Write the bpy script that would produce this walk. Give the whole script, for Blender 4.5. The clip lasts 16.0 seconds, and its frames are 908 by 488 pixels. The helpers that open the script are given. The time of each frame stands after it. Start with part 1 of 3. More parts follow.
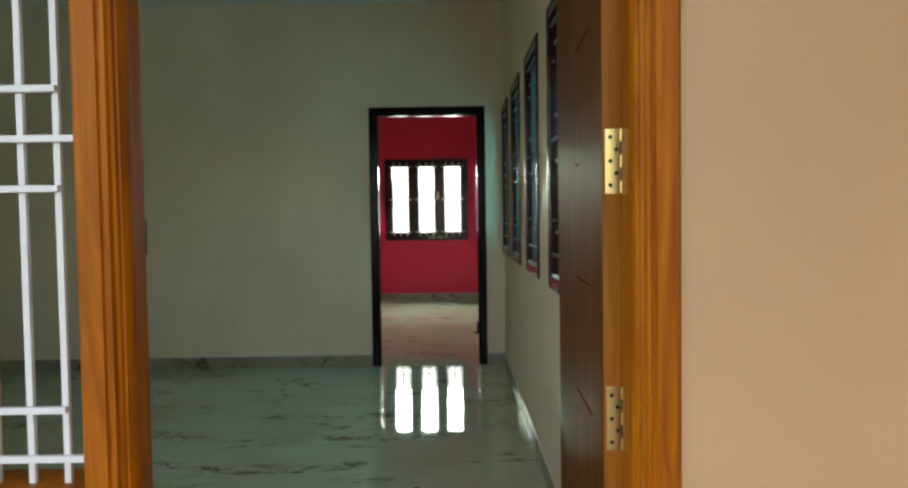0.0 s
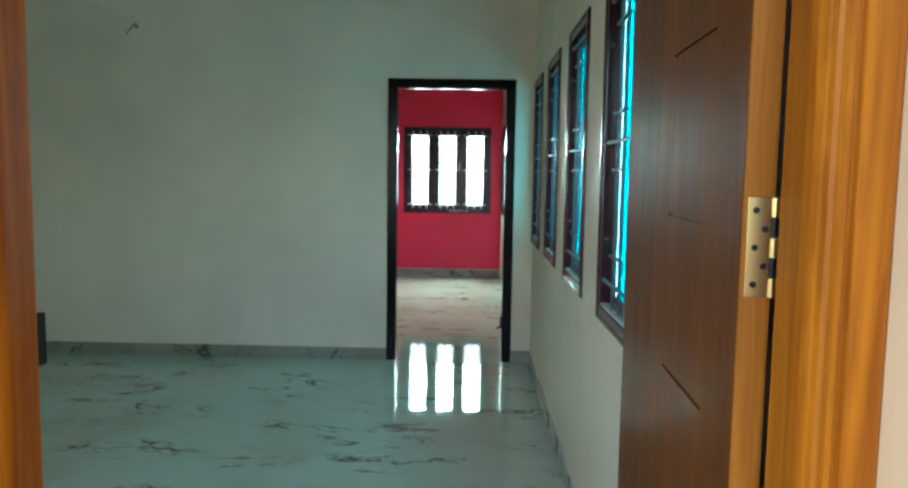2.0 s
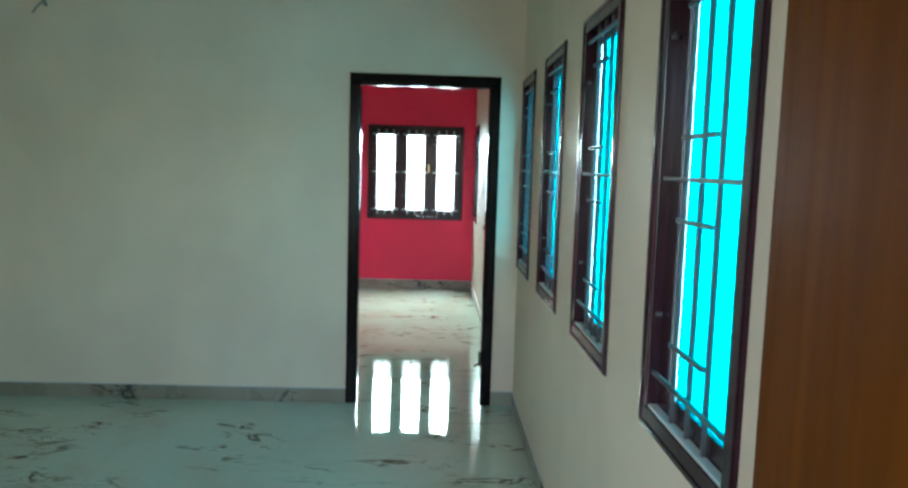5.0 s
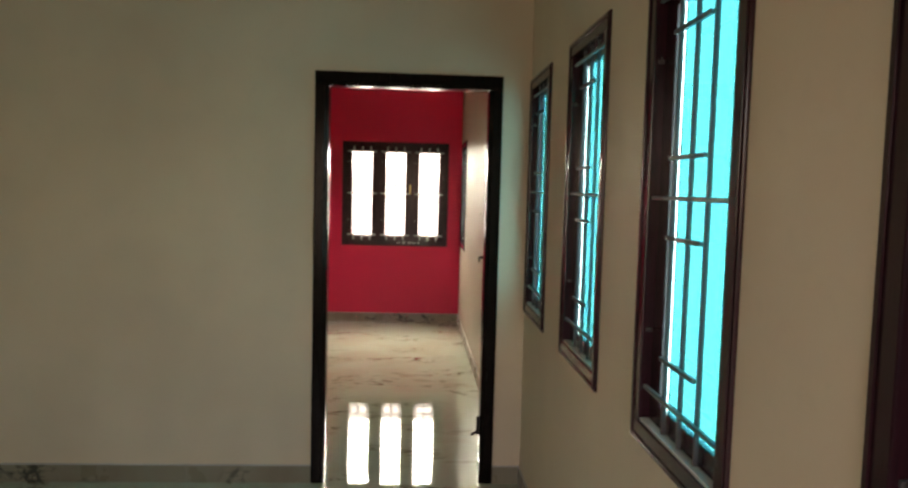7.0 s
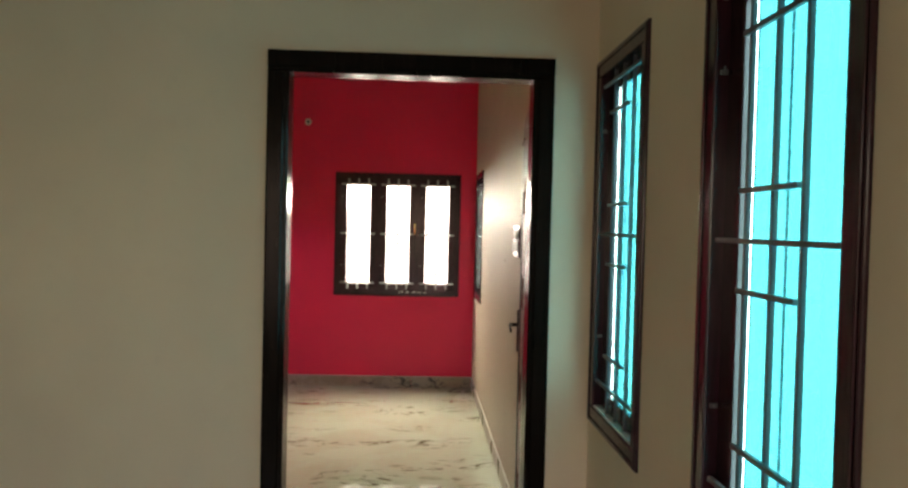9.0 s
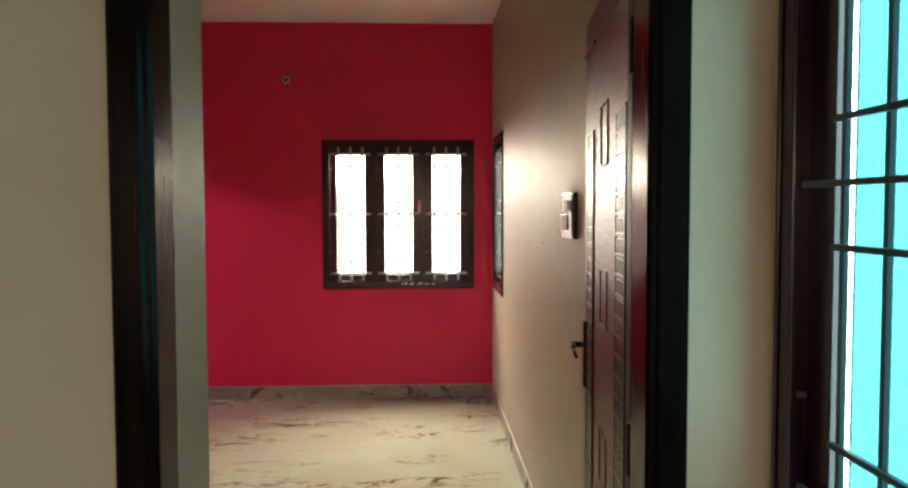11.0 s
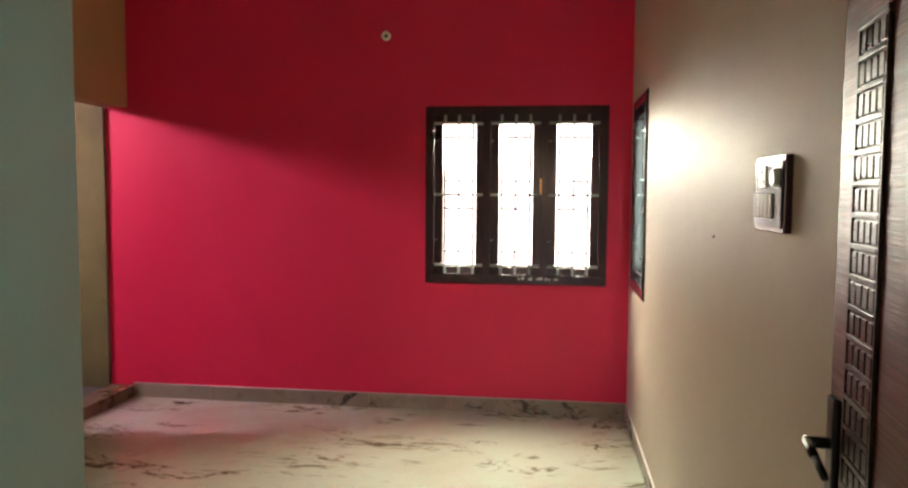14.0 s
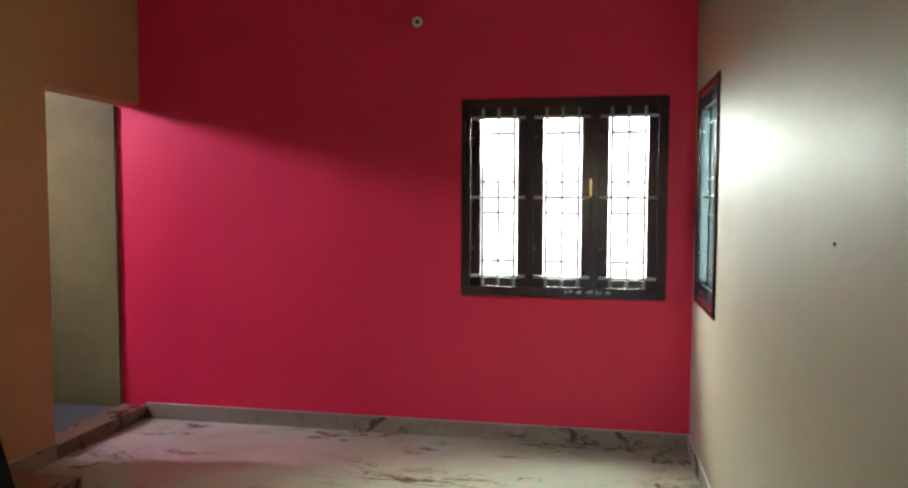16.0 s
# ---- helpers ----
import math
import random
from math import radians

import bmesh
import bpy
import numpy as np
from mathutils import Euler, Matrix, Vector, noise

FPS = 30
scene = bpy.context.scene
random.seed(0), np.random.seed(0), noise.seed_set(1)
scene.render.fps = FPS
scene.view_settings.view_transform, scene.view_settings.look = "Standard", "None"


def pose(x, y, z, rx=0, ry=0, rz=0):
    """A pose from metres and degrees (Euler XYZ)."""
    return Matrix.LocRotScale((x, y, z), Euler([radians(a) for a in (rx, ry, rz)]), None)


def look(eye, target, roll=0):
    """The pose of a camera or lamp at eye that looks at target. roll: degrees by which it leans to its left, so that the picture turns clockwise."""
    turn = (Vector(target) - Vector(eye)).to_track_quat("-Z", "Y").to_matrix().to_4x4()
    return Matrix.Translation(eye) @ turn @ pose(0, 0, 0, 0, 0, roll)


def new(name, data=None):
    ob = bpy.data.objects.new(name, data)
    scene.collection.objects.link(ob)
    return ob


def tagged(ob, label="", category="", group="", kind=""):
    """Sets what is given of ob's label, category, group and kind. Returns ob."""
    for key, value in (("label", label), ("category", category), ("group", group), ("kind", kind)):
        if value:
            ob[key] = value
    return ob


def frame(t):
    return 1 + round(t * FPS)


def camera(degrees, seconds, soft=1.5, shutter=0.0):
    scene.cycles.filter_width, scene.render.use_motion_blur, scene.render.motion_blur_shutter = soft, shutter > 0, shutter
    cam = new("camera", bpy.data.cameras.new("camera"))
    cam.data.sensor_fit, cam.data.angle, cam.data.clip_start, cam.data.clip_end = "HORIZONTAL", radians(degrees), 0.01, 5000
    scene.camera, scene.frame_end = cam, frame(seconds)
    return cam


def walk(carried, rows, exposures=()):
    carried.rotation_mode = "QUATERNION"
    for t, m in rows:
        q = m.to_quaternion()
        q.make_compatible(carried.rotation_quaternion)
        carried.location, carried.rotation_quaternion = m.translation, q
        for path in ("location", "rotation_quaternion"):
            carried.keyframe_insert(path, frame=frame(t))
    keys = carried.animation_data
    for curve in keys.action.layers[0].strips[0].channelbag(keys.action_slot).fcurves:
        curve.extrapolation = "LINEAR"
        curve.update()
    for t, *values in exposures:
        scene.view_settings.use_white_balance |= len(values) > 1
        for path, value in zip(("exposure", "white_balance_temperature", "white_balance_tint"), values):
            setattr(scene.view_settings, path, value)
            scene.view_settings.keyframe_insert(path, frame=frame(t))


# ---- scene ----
import itertools

cam = camera(62.6, 16.0, soft=2.5)
PATH = [
    (0, (0.177, -6.166, 1.248), (0.18, -4.168, 1.169), -0.8),
    (0.5, (0.18, -6.045, 1.279), (0.173, -4.046, 1.207), -0.0),
    (1, (0.116, -5.899, 1.34), (0.105, -3.9, 1.255), -0.2),
    (1.5, (0.094, -5.797, 1.381), (0.094, -3.801, 1.249), 0.6),
    (2, (0.127, -5.635, 1.44), (0.085, -3.645, 1.25), 0.9),
    (2.5, (0.131, -5.577, 1.481), (0.046, -3.586, 1.31), -0.1),
    (3, (0.071, -5.458, 1.485), (0.032, -3.468, 1.292), 1.6),
    (3.5, (0.012, -5.321, 1.559), (0.005, -3.33, 1.36), 1.9),
    (4, (0.021, -5.14, 1.567), (0.059, -3.154, 1.333), 0.6),
    (4.2, (0.03, -5.071, 1.572), (0.064, -3.083, 1.355), 1.2),
    (6.3, (0.054, -4.242, 1.545), (0.166, -2.255, 1.35), 1.3),
    (6.5, (0.019, -4.131, 1.566), (0.186, -2.141, 1.449), 1.0),
    (7, (0.005, -3.852, 1.561), (0.117, -1.86, 1.411), 1.5),
    (7.5, (0.02, -3.476, 1.552), (0.124, -1.485, 1.393), 1.2),
    (8, (-0.005, -3.119, 1.566), (0.16, -1.132, 1.408), 0.3),
    (8.5, (0.038, -2.808, 1.557), (0.131, -0.817, 1.394), 0.5),
    (9, (0.01, -2.506, 1.564), (0.104, -0.508, 1.517), 1.4),
    (9.5, (-0.003, -2.183, 1.548), (0.088, -0.186, 1.508), 0.9),
    (9.7, (-0.004, -2.052, 1.545), (0.062, -0.056, 1.431), 0.3),
    (11.8, (0.017, -0.897, 1.503), (0.1, 1.1, 1.421), -0.4),
    (12, (0.012, -0.837, 1.508), (0.056, 1.161, 1.427), 0.1),
    (12.5, (0.066, -0.684, 1.498), (0.037, 1.314, 1.397), 1.2),
    (13, (0.093, -0.582, 1.49), (-0.076, 1.406, 1.354), 0.8),
    (13.5, (0.068, -0.432, 1.492), (-0.183, 1.551, 1.41), 0.5),
    (14, (0.058, -0.256, 1.487), (-0.206, 1.722, 1.35), 0.4),
    (14.5, (0.068, -0.088, 1.482), (-0.316, 1.868, 1.312), 1.0),
    (15, (0.018, 0.002, 1.472), (-0.393, 1.955, 1.338), 0.9),
    (15.5, (-0.015, 0.117, 1.46), (-0.342, 2.085, 1.324), 1.6),
    (16, (0.0, 0.264, 1.457), (-0.372, 2.225, 1.34), 0.2),
]
EXPOSURES = [(0, 2.03, 6850, 6), (1, 2.5, 6300, 4), (2, 2.8, 5400, 0), (3.3, 3.05, 5200, 0), (4.2, 3.45, 5200, 0), (6.3, 2.1, 7200, 22), (7, 2.3, 8300, 31), (7.5, 2.35, 8100, 28), (8.5, 2.4, 8700, 34), (9, 2.4, 8300, 30), (9.5, 1.95, 8700, 35), (12, 2.62, 8300, 34), (13, 2.7, 8000, 30), (14, 2.6, 7900, 28), (15, 2.48, 7200, 18), (16, 2.48, 6500, 12)]
walk(cam, [(t, look(eye, target, roll)) for t, eye, target, roll in PATH], EXPOSURES)
SKY, SIDE_RADIANCE, RED_RADIANCE, BED_SIDE_RADIANCE, VENT_RADIANCE, FRONT_RADIANCE = 0.093, 12.5, 24.0, 0.25, 42.0, 0.28
CYAN = (0.0, 0.167, 0.188)

# ---- world, sun, window light ----
RIGHT, REDX, REDY, LEFTX, CEIL = 0.600, 0.553, 4.72, -2.944, 2.975
world = bpy.data.worlds.new("world")
scene.world = world
world.use_nodes = True
sky = world.node_tree.nodes.new("ShaderNodeTexSky")
sky.sky_type, sky.sun_disc, sky.sun_elevation, sky.sun_rotation = "NISHITA", False, radians(52), radians(200)
world.node_tree.links.new(sky.outputs[0], world.node_tree.nodes["Background"].inputs[0])
world.node_tree.nodes["Background"].inputs[1].default_value = SKY
sun = new("sun", bpy.data.lights.new("sun", "SUN"))
sun.data.energy, sun.data.angle, sun.data.color = 0.6, radians(12), (1.0, 0.95, 0.88)
sun.matrix_world = look((0, 0, 20), (-3.0, 7.5, 8))


def daylight(name, m, w, h, radiance, colour):
    """A plain bright backdrop of open sky outside a window; local x across, z up, standing in local y = 0."""
    mat = bpy.data.materials.new(name)
    mat.use_nodes = True
    t = mat.node_tree
    t.nodes.remove(t.nodes["Principled BSDF"])
    glow = t.nodes.new("ShaderNodeEmission")
    glow.inputs[0].default_value, glow.inputs[1].default_value = (*colour, 1), radiance
    t.links.new(glow.outputs[0], t.nodes["Material Output"].inputs[0])
    me = bpy.data.meshes.new(name)
    me.from_pydata([(-w / 2, 0, -h / 2), (w / 2, 0, -h / 2), (w / 2, 0, h / 2), (-w / 2, 0, h / 2)], [], [(0, 1, 2, 3)])
    me.materials.append(mat)
    ob = new(name, me)
    ob.matrix_world = m
    return tagged(ob, "bright overcast sky outside the window", "backdrop", "", "structure")


def opening_lamp(name, m, w, h, radiance, colour):
    """An area lamp that adds to the sky's light at a window's opening; local y points outwards."""
    lamp = bpy.data.lights.new(name, "AREA")
    lamp.shape, lamp.size, lamp.size_y = "RECTANGLE", w, h
    lamp.energy, lamp.color = radiance * math.pi * w * h, colour
    ob = new(name, lamp)
    ob.matrix_world = m @ pose(0, 0, 0, -90)
    return ob


# ---- materials ----
def material(name, colour, rough=0.5, metal=0.0, spec=0.5, coat=0.0):
    m = bpy.data.materials.new(name)
    m.use_nodes = True
    n = m.node_tree.nodes["Principled BSDF"]
    n.inputs["Base Color"].default_value = (*colour, 1)
    n.inputs["Roughness"].default_value = rough
    n.inputs["Metallic"].default_value = metal
    n.inputs["Specular IOR Level"].default_value = spec
    n.inputs["Coat Weight"].default_value = coat
    n.inputs["Coat Roughness"].default_value = 0.06
    return m


class Nodes:
    """Short hand for building a node tree on a Principled material."""

    def __init__(self, m):
        self.t = m.node_tree
        self.bsdf = self.t.nodes["Principled BSDF"]
        self.coord = self.t.nodes.new("ShaderNodeTexCoord").outputs["Object"]

    def mapped(self, scale, where=None):
        n = self.t.nodes.new("ShaderNodeMapping")
        n.inputs["Scale"].default_value = scale
        self.t.links.new(where or self.coord, n.inputs[0])
        return n.outputs[0]

    def noise(self, scale, detail=4.0, rough=0.55, distortion=0.0, where=None):
        n = self.t.nodes.new("ShaderNodeTexNoise")
        n.inputs["Scale"].default_value, n.inputs["Detail"].default_value = scale, detail
        n.inputs["Roughness"].default_value, n.inputs["Distortion"].default_value = rough, distortion
        self.t.links.new(where or self.coord, n.inputs["Vector"])
        return n.outputs["Fac"]

    def range(self, v, a, b, c=0.0, d=1.0):
        n = self.t.nodes.new("ShaderNodeMapRange")
        self.t.links.new(v, n.inputs[0])
        for k, x in enumerate((a, b, c, d)):
            n.inputs[k + 1].default_value = x
        return n.outputs[0]

    def maths(self, op, a, b=0.0):
        n = self.t.nodes.new("ShaderNodeMath")
        n.operation = op
        for k, v in enumerate((a, b)):
            if isinstance(v, (int, float)):
                n.inputs[k].default_value = v
            else:
                self.t.links.new(v, n.inputs[k])
        return n.outputs[0]

    def mix(self, fac, a, b):
        n = self.t.nodes.new("ShaderNodeMix")
        n.data_type = "RGBA"
        self.t.links.new(fac, n.inputs[0])
        for k, v in ((6, a), (7, b)):
            if isinstance(v, tuple):
                n.inputs[k].default_value = (*v, 1)
            else:
                self.t.links.new(v, n.inputs[k])
        return n.outputs[2]

    def set(self, name, v):
        self.t.links.new(v, self.bsdf.inputs[name])

    def bump(self, v, strength, distance):
        n = self.t.nodes.new("ShaderNodeBump")
        n.inputs["Strength"].default_value, n.inputs["Distance"].default_value = strength, distance
        self.t.links.new(v, n.inputs["Height"])
        self.t.links.new(n.outputs[0], self.bsdf.inputs["Normal"])


def paint(name, colour, rough=0.55, spread=0.07, spec=0.4):
    """Emulsion on plaster: soft trowel waves, faint stains, fine grain."""
    m = material(name, colour, rough, spec=spec)
    k = Nodes(m)
    broad, fine = k.noise(0.9, 3.0), k.noise(14.0, 5.0)
    dark = tuple(c * (1 - spread * 1.6) for c in colour)
    light = tuple(min(1.0, c * (1 + spread)) for c in colour)
    streak = k.noise(1.0, 3.0, 0.5, 0.0, k.mapped((3.2, 3.2, 0.6)))
    base = k.mix(k.maths("ADD", k.range(broad, 0.35, 0.65, 0.0, 0.85), k.range(streak, 0.3, 0.7, 0.0, 0.15)), dark, light)
    k.set("Base Color", k.mix(k.range(fine, 0.56, 0.74, 0.0, 0.25), base, dark))
    k.set("Roughness", k.range(broad, 0.3, 0.7, rough - 0.06, rough + 0.08))
    k.bump(k.maths("ADD", k.noise(3.0, 2.0), k.maths("MULTIPLY", k.noise(90.0, 3.0), 0.12)), 0.25, 0.012)
    return m


def timber(name, dark, light, rough, grain=(26, 26, 1.6), coat=0.3, spec=0.5, relief=0.12):
    """Varnished timber with the grain along z."""
    m = material(name, light, rough, coat=coat, spec=spec)
    k = Nodes(m)
    v = k.mapped(grain)
    a, b = k.noise(1.0, 6.0, 0.6, 1.2, v), k.noise(4.0, 4.0, 0.6, 0.4, v)
    base = k.mix(k.range(a, 0.35, 0.66), dark, light)
    k.set("Base Color", k.mix(k.range(b, 0.55, 0.75, 0, 0.55), base, dark))
    k.set("Roughness", k.range(b, 0.3, 0.7, rough - 0.05, rough + 0.1))
    k.bump(b, relief, 0.002)
    return m


def marble(name, base_light, base_warm, vein, rough, spec=0.5):
    """Polished vein-patterned stone tile: clusters of short dark strokes on a pale cloudy ground."""
    m = material(name, base_light, rough, spec=spec)
    k = Nodes(m)
    v = k.mapped((0.55, 1.45, 1.0))
    lines = k.maths("ABSOLUTE", k.maths("SUBTRACT", k.noise(2.2, 4.0, 0.6, 0.9, v), 0.5))
    line = k.range(lines, 0.007, 0.023, 1.0, 0.0)
    fine = k.range(k.maths("ABSOLUTE", k.maths("SUBTRACT", k.noise(5.0, 4.0, 0.6, 1.4, v), 0.5)), 0.006, 0.02, 1.0, 0.0)
    patch = k.range(k.noise(2.3, 2.0, 0.5, 0.3, v), 0.515, 0.585)
    broken = k.range(k.noise(7.0, 2.0), 0.40, 0.52, 0.0, 0.95)
    strokes = k.maths("MULTIPLY", k.maths("MAXIMUM", line, k.maths("MULTIPLY", fine, 0.7)), k.maths("MULTIPLY", patch, broken))
    cloud = k.mix(k.range(k.noise(1.4, 4.0, 0.6, 0.6), 0.45, 0.72), base_light, base_warm)
    k.set("Base Color", k.mix(strokes, cloud, vein))
    k.set("Roughness", k.range(k.noise(5.0, 3.0), 0.3, 0.7, rough * 0.7, rough * 1.5))
    k.bump(k.noise(1.6, 2.0), 0.03, 0.01)
    return m


def film_glass(name, tint):
    """A glazed pane that lets tinted light straight through and mirrors more towards grazing."""
    m = bpy.data.materials.new(name)
    m.use_nodes = True
    t = m.node_tree
    t.nodes.remove(t.nodes["Principled BSDF"])
    clear, mirror = (t.nodes.new("ShaderNodeBsdf" + s) for s in ("Transparent", "Glossy"))
    mix = t.nodes.new("ShaderNodeMixShader")
    noise_node = t.nodes.new("ShaderNodeTexNoise")
    noise_node.inputs["Scale"].default_value = 5.0
    tone = t.nodes.new("ShaderNodeMix")
    tone.data_type = "RGBA"
    tone.inputs[6].default_value = (*tint, 1)
    tone.inputs[7].default_value = (*(min(1.0, c * 0.93) for c in tint), 1)
    t.links.new(noise_node.outputs["Fac"], tone.inputs[0])
    t.links.new(tone.outputs[2], clear.inputs[0])
    mirror.inputs["Roughness"].default_value = 0.05
    facing, power, gloss = t.nodes.new("ShaderNodeLayerWeight"), t.nodes.new("ShaderNodeMath"), t.nodes.new("ShaderNodeMath")
    facing.inputs["Blend"].default_value = 0.5
    power.operation, power.inputs[1].default_value = "POWER", 5.0
    gloss.operation, gloss.inputs[1].default_value, gloss.inputs[2].default_value = "MULTIPLY_ADD", 0.6, 0.025
    t.links.new(facing.outputs["Facing"], power.inputs[0])
    t.links.new(power.outputs[0], gloss.inputs[0])
    t.links.new(gloss.outputs[0], mix.inputs[0])
    t.links.new(clear.outputs[0], mix.inputs[1])
    t.links.new(mirror.outputs[0], mix.inputs[2])
    t.links.new(mix.outputs[0], t.nodes["Material Output"].inputs[0])
    return m


M_CREAM = paint("cream_paint", (0.78, 0.66, 0.50), 0.5, 0.07, 0.3)
M_OUT = paint("outdoor_cream_paint", (0.64, 0.42, 0.225), 0.6)
M_PEACH = paint("peach_paint", (0.54, 0.305, 0.145), 0.55)
# Copy of the cream, darkened to offset the window lamp's hot spot.
M_SATIN = paint("darkened_satin_cream", (0.42, 0.352, 0.275), 0.52, 0.07, 0.12)
# Darker copy of the cream: the pier's shade is put into its colour.
M_PIER = paint("shaded_cream_paint", (0.62, 0.53, 0.40), 0.55, 0.07, 0.2)
M_RED = paint("red_paint", (0.84, 0.026, 0.090), 0.45, 0.05)
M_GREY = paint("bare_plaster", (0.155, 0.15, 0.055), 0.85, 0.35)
M_WHITE = paint("white_ceiling_paint", (0.80, 0.78, 0.72), 0.7, 0.03)
M_FLOOR = marble("marble_tile", (0.46, 0.505, 0.405), (0.42, 0.405, 0.305), (0.11, 0.09, 0.05), 0.025, 0.42)
M_SKIRT = marble("marble_skirting", (0.30, 0.27, 0.20), (0.23, 0.185, 0.13), (0.04, 0.04, 0.03), 0.3)
M_BLUE_TILE = paint("blue_grey_tile", (0.07, 0.095, 0.105), 0.3, 0.2)
M_CEMENT = paint("cement", (0.30, 0.28, 0.25), 0.85, 0.15)
M_EARTH = paint("earth", (0.22, 0.17, 0.12), 0.95, 0.25)
M_TEAK = timber("varnished_teak", (0.28, 0.068, 0.001), (0.50, 0.155, 0.002), 0.42, (30, 30, 1.6), 0.0, 0.2)
M_LEAF = timber("brown_door_veneer", (0.11, 0.029, 0.0006), (0.158, 0.044, 0.0009), 0.5, (9, 9, 0.6), 0.0, 0.08)
M_LEAF_EDGE = timber("raw_teak_edge", (0.28, 0.085, 0.005), (0.42, 0.145, 0.010), 0.5, (40, 40, 2), 0.0, 0.2)
M_DARK = timber("dark_polished_timber", (0.004, 0.003, 0.002), (0.010, 0.006, 0.005), 0.19, (30, 30, 2), 0.0, 0.12)
M_WINDOW = timber("dark_brown_window_timber", (0.022, 0.007, 0.011), (0.042, 0.012, 0.019), 0.17, (40, 40, 3), 0.0, 0.45)
M_WALNUT = timber("walnut_laminate", (0.070, 0.017, 0.010), (0.125, 0.034, 0.020), 0.34, (1.5, 2.2, 70), 0.0, 0.13, 0.55)
M_CARVED = timber("carved_dark_walnut", (0.009, 0.007, 0.004), (0.022, 0.016, 0.009), 0.30, (8, 8, 60), 0.0, 0.16, 0.4)
M_BRASS = material("brass", (0.80, 0.60, 0.25), 0.28, 1.0)
M_EBONY = timber("black_hinge_stile", (0.006, 0.007, 0.005), (0.014, 0.015, 0.011), 0.5, (30, 30, 2), 0.0, 0.08)
M_BLACK = material("black_metal", (0.012, 0.011, 0.010), 0.35, 0.6)
M_HOLE = material("dark_recess", (0.01, 0.008, 0.006), 0.8)
# Silver bars with backlit shade put into the base colour.
M_BAR = material("backlit_grey_steel", (0.085, 0.085, 0.09), 0.4, 0.2)
M_BARW = material("white_painted_steel", (0.80, 0.80, 0.78), 0.35)
# Bars of the bedroom window, darkened less for the same backlight.
M_BARS = material("backlit_silver_steel", (0.30, 0.31, 0.31), 0.4, 0.2)
M_SILL = paint("pale_stone_sill", (0.66, 0.64, 0.58), 0.4)
M_PVC = material("white_pvc", (0.72, 0.68, 0.60), 0.4)
M_GRANITE = marble("black_granite", (0.007, 0.012, 0.013), (0.012, 0.018, 0.020), (0.03, 0.035, 0.035), 0.2, 0.06)
M_SLAB = marble("brown_marble", (0.20, 0.13, 0.075), (0.13, 0.085, 0.048), (0.03, 0.022, 0.015), 0.3)
M_SWITCH = material("white_switch_plastic", (0.52, 0.54, 0.50), 0.35, 0.0, 0.2)
M_PLATE = material("black_gloss_plate", (0.010, 0.012, 0.012), 0.12, 0.0, 0.2)
M_CYAN = film_glass("cyan_film_glass", CYAN)
M_CLEAR = film_glass("clear_glass", (0.92, 0.95, 0.94))
M_EDGE = film_glass("pale_edge_glass", (0.27, 0.43, 0.445))
M_PALE = film_glass("pale_green_glass", (0.72, 0.90, 0.88))
M_OFF_WHITE = paint("matt_off_white", (0.6, 0.58, 0.55), 0.8, 0.2)


# ---- mesh helpers ----
def box(bm, x0, x1, y0, y1, z0, z1, bevel=0.0):
    vs = [bm.verts.new(p) for p in ((x0, y0, z0), (x1, y0, z0), (x1, y1, z0), (x0, y1, z0), (x0, y0, z1), (x1, y0, z1), (x1, y1, z1), (x0, y1, z1))]
    fs = [bm.faces.new([vs[i] for i in f]) for f in ((3, 2, 1, 0), (4, 5, 6, 7), (0, 1, 5, 4), (1, 2, 6, 5), (2, 3, 7, 6), (3, 0, 4, 7))]
    if bevel:
        es = list({e for f in fs for e in f.edges})
        bmesh.ops.bevel(bm, geom=es, offset=bevel, segments=2, profile=0.6, affect="EDGES")
    return bm


def boxes(*rows, bevel=0.0):
    bm = bmesh.new()
    for r in rows:
        box(bm, *r, bevel=bevel)
    return bm


def rod(bm, a, b, r, sides=10, r2=None):
    a, b = Vector(a), Vector(b)
    turn = (b - a).to_track_quat("Z", "Y").to_matrix().to_4x4()
    m = Matrix.Translation((a + b) / 2) @ turn
    bmesh.ops.create_cone(bm, cap_ends=True, segments=sides, radius1=r, radius2=r if r2 is None else r2, depth=(b - a).length, matrix=m)
    return bm


def sweep(bm, profile, axis, a, b):
    """A closed profile drawn out straight. axis z: (x, y) points; axis x: (y, z) points."""
    put = (lambda p, t: (p[0], p[1], t)) if axis == "z" else (lambda p, t: (t, p[0], p[1]))
    lo, hi = ([bm.verts.new(put(p, t)) for p in profile] for t in (a, b))
    n = len(profile)
    for i in range(n):
        bm.faces.new((lo[i], lo[(i + 1) % n], hi[(i + 1) % n], hi[i]))
    bm.faces.new(lo[::-1])
    bm.faces.new(hi)
    bmesh.ops.recalc_face_normals(bm, faces=bm.faces)
    return bm


def mesh(name, bm, mat, smooth=False):
    me = bpy.data.meshes.new(name)
    bm.to_mesh(me)
    bm.free()
    me.materials.append(mat)
    if smooth:
        for p in me.polygons:
            p.use_smooth = True
    return me


def part(name, bm, mat, parent, label="", smooth=False):
    ob = new(name, mesh(name, bm, mat, smooth))
    ob.parent = parent
    return tagged(ob, label)


